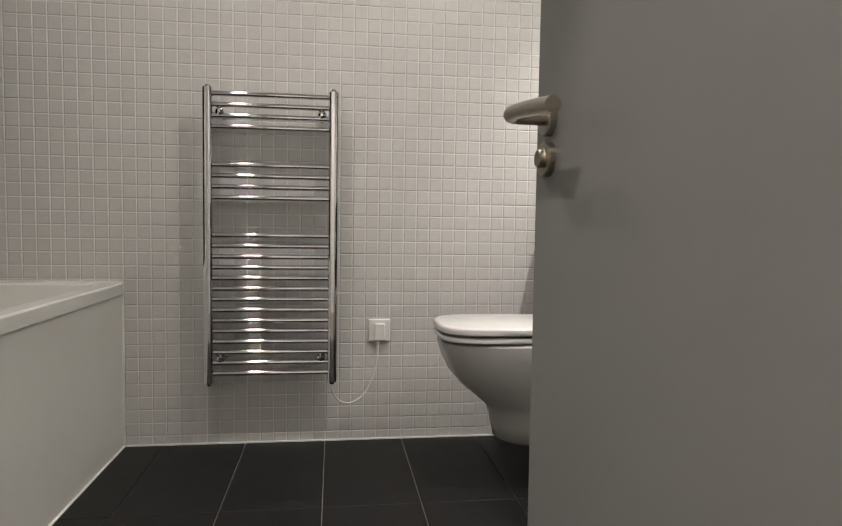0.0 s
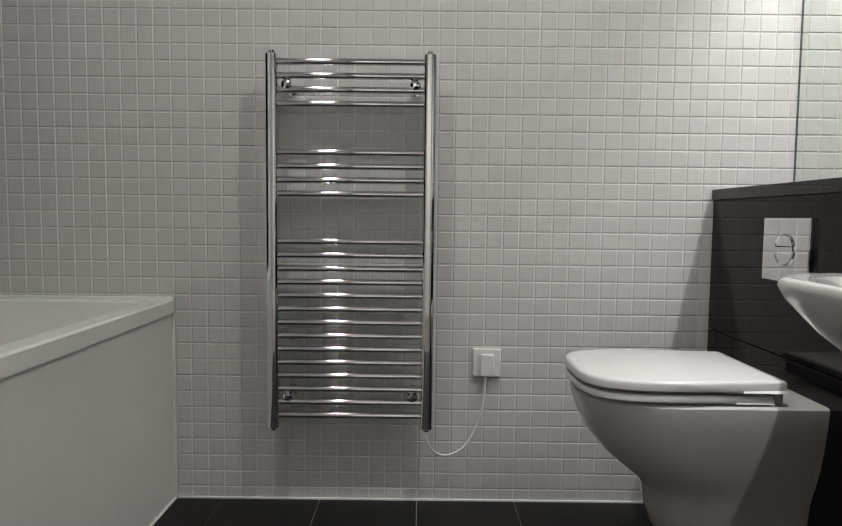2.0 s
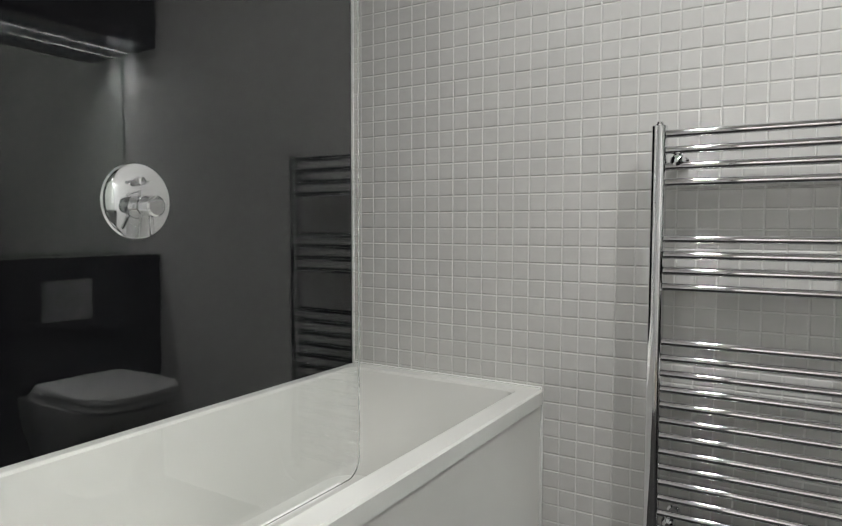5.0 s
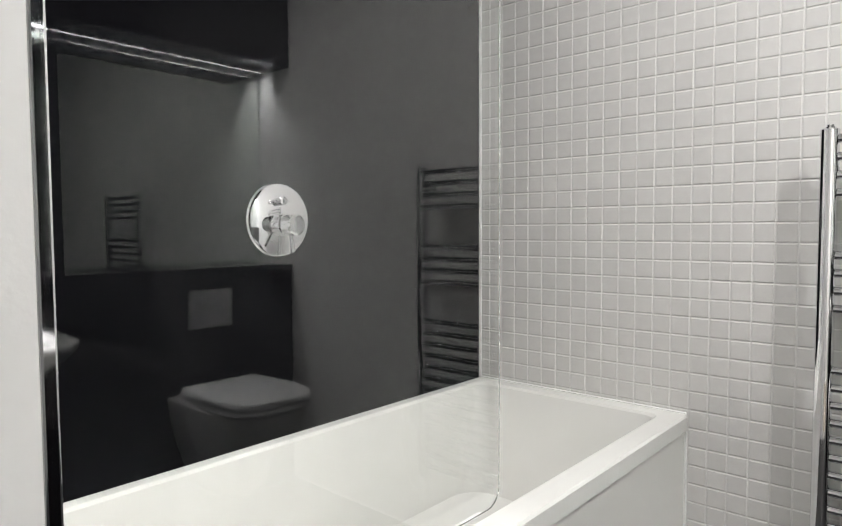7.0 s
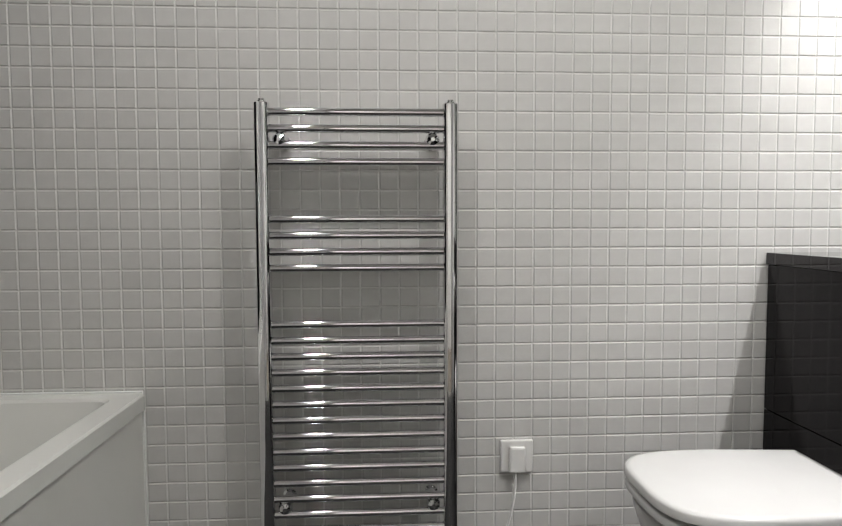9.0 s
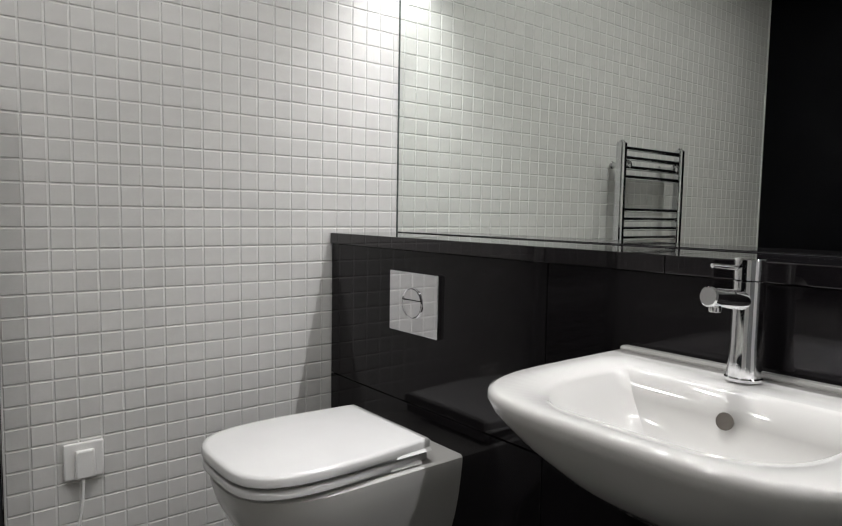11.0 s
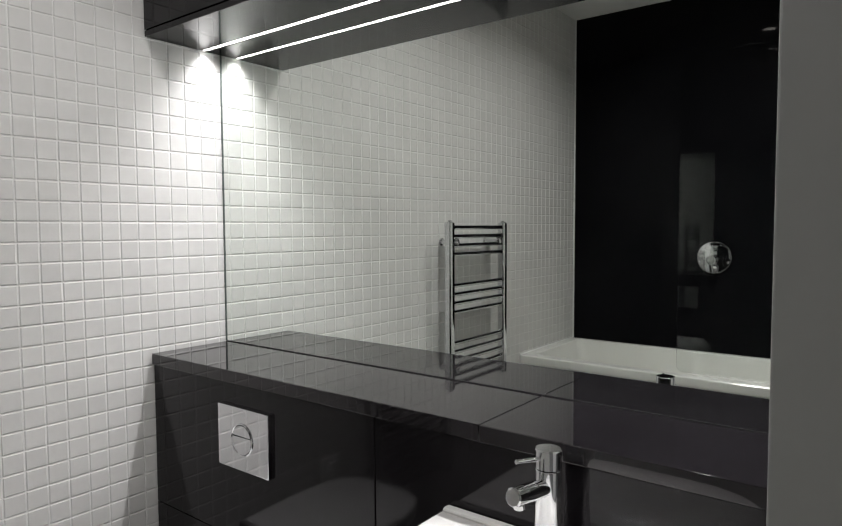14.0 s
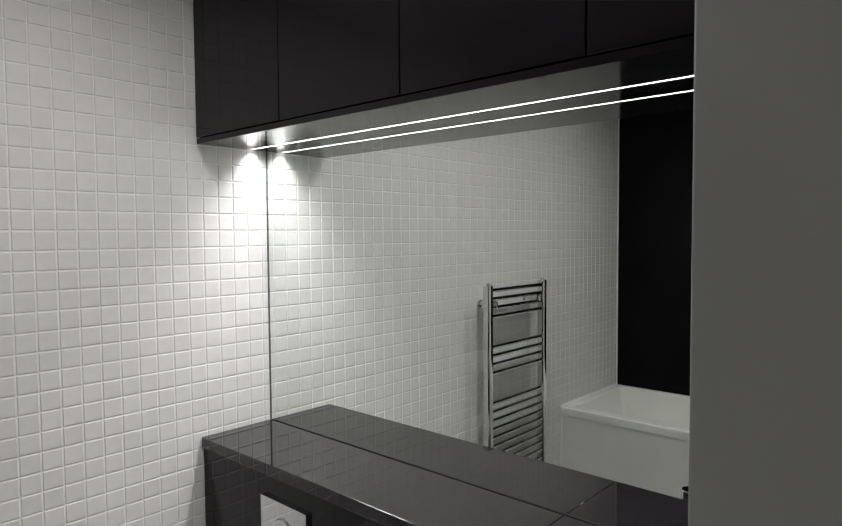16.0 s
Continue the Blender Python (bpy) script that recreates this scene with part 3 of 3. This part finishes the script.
def build_door():
    ex, ey, hx, hy = 0.744, -1.625, 0.775, YS + 0.02
    d = thing("door", (hx, hy, 0), "grey flush door standing open into the bathroom", "door")
    along = Vector((hx - ex, hy - ey, 0)).normalized()
    side = Vector((-along.y, along.x, 0))        # towards the passage
    if side.x > 0:
        side = -side
    E0 = Vector((ex, ey, 0))

    def at(u, w, z):
        return E0 + along * u + side * w + Vector((0, 0, z))

    length = (Vector((hx, hy, 0)) - E0).length
    TH = 0.044
    b = bmesh.new()
    block(b, (0, -TH, 0.008), (length, 0, 2.045), 0.0015)
    for v in b.verts:
        v.co = at(*v.co)
    leaf = part("leaf", b, DOOR_GREY, d)
    L, zl, zk = 0.049, 1.005, 0.951

    def rose(z, name):
        b = bmesh.new()
        turned(b, at(L, 0.0003, z), side, [(0, 0.0240), (0.008, 0.0240), (0.0095, 0.0225), (0.0095, 0.001)], 36)
        return part(name, b, NICKEL, d, "satin nickel rose")

    rose(zl, "handle_rose")
    b = bmesh.new()
    line = smooth_line([at(L, 0.009, zl), at(L, 0.035, zl), at(L + 0.002, 0.050, zl), at(L + 0.014, 0.060, zl), at(L + 0.04, 0.061, zl), at(L + 0.095, 0.058, zl - 0.004), at(L + 0.148, 0.055, zl - 0.010)], 6)
    swept(b, line, 0.0098, 22)
    part("lever_handle", b, NICKEL, d, "satin nickel lever handle", angle=50)
    lock = rose(zk, "lock_rose")
    b = bmesh.new()
    turned(b, at(L, 0.0095, zk), side, [(0, 0.0140), (0.001, 0.0140), (0.0012, 0.0120), (0.006, 0.0125), (0.008, 0.0110), (0.008, 0.001)], 28)
    part("thumb_turn", b, NICKEL, lock)
    b = bmesh.new()
    block(b, (-0.0012, -TH / 2 - 0.011, 0.898), (0.001, -TH / 2 + 0.011, 1.068), 0.0004)
    for v in b.verts:
        v.co = at(*v.co)
    plate = part("latch_plate", b, NICKEL, d, "satin nickel latch plate")
    b = bmesh.new()
    block(b, (-0.0065, -TH / 2 - 0.006, 1.003), (0.0, -TH / 2 + 0.006, 1.019), 0.0015)
    for v in b.verts:
        if v.co.x < -0.004:
            v.co.y += 0.002
        v.co = at(*v.co)
    part("latch_bolt", b, BRASS, plate, "brass latch bolt")
    for z in (0.25, 1.05, 1.82):
        b = bmesh.new()
        rod(b, at(length + 0.006, -0.004, z), at(length + 0.006, -0.004, z + 0.1), 0.006, 20, 0.001)
        part("hinge", b, STEEL, d)


build_door()

# ---- ceiling downlights and the added hall fill ----
for lx, ly, power in DOWNLIGHTS_AND_FILL:
    dl = thing("downlight", (lx, ly, CEIL - 0.01), "round recessed ceiling downlight; the hall one is an added fill", "downlight", "ceiling downlights")
    b = bmesh.new()
    turned(b, (lx, ly, CEIL - 0.0005), (0, 0, -1), [(0, 0.046), (0.004, 0.046), (0.007, 0.042), (0.003, 0.038), (0.0, 0.038)], 36)
    part("bezel", b, STEEL, dl)
    b = bmesh.new()
    turned(b, (lx, ly, CEIL - 0.0006), (0, 0, -1), [(0, 0.0375), (0.003, 0.037), (0.003, 0.001)], 32)
    part("lens", b, LAMP_FACE, dl)

# ---- floor tiles ----
def piece_mesh(name, w, h, depth, inset, mat, axis):
    """One tile, its face lying in the plane across axis, its edges eased."""
    a, c = w / 2, h / 2
    i = inset
    flat = [(-a, -c, 0), (a, -c, 0), (a, c, 0), (-a, c, 0), (-a, -c, depth - i * 0.6), (a, -c, depth - i * 0.6), (a, c, depth - i * 0.6), (-a, c, depth - i * 0.6),
            (-a + i, -c + i, depth), (a - i, -c + i, depth), (a - i, c - i, depth), (-a + i, c - i, depth)]
    if axis == "y":
        flat = [(u, -w2, v) for u, v, w2 in flat]
    faces = [(0, 1, 5, 4), (1, 2, 6, 5), (2, 3, 7, 6), (3, 0, 4, 7), (4, 5, 9, 8), (5, 6, 10, 9), (6, 7, 11, 10), (7, 4, 8, 11), (8, 9, 10, 11)]
    me = bpy.data.meshes.new(name)
    me.from_pydata(flat, [], faces)
    me.materials.append(mat)
    return me


floor_ob = bpy.data.objects["floor"]
slate_mesh = piece_mesh("floor_tile", 0.3015, 0.6015, 0.0045, 0.0012, SLATE, "z")
for i in range(-2, 5):
    for j in range(0, 4):
        cx, cy = 0.125 + 0.3045 * (i + 0.5), -0.305 - 0.6045 * j
        lo, hi = cx - 0.151, cx + 0.151
        if hi < -0.33 or lo > FRONT + 0.01 or cy < YS:
            continue
        ob = new("floor_tile", slate_mesh)
        ob.location = (cx, cy, -0.004)
        ob.parent = floor_ob

# ---- wall mosaic ----
PX, PZ = 0.05024, 0.0503
X0, Z0 = 0.4824, 0.0383
mosaic = piece_mesh("mosaic_tile", PX - 0.0030, PZ - 0.0030, 0.0020, 0.0020, TILE_PIECE, "y")
verts, faces = [], []
base_v = [tuple(v.co) for v in mosaic.vertices]
base_f = [tuple(p.vertices) for p in mosaic.polygons]
near = 0
for i in range(-31, 22):
    for j in range(-1, 53):
        x, z = X0 + PX * (i + 0.5), Z0 + PZ * (j + 0.5)
        if x < XL - PX * 0.3 or x > XR + PX * 0.45 or z + PZ * 0.2 > CEIL or z < 0.0:
            continue
        if x < -0.36 and z < 0.58:
            continue
        tilt = random.uniform(-0.0003, 0.0003), random.uniform(-0.0003, 0.0003)
        if 0.53 < x < 1.29 and 0.62 < z < 1.62 and near < 300:
            ob = new("mosaic_tile", mosaic)
            ob.location = (x, G + random.uniform(-0.0001, 0.0001), z)
            ob.rotation_euler = (random.uniform(-0.0015, 0.0015), 0, random.uniform(-0.0015, 0.0015))
            ob.parent = wall_north
            near += 1
            continue
        n0 = len(verts)
        verts += [(min(max(x + a, XL + 0.009), XR - 0.0016), G + b + (tilt[0] * a + tilt[1] * c) * 4 * (1 if b < -0.001 else 0), max(z + c, 0.007)) for a, b, c in base_v]
        faces += [tuple(n0 + k for k in f) for f in base_f]
me = bpy.data.meshes.new("mosaic_tiles")
me.from_pydata(verts, [], faces)
me.materials.append(TILE)
rest = new("mosaic_tiles", me)
rest.parent = wall_north
tagged(rest, "pale grey square mosaic tiles", kind="stuff")
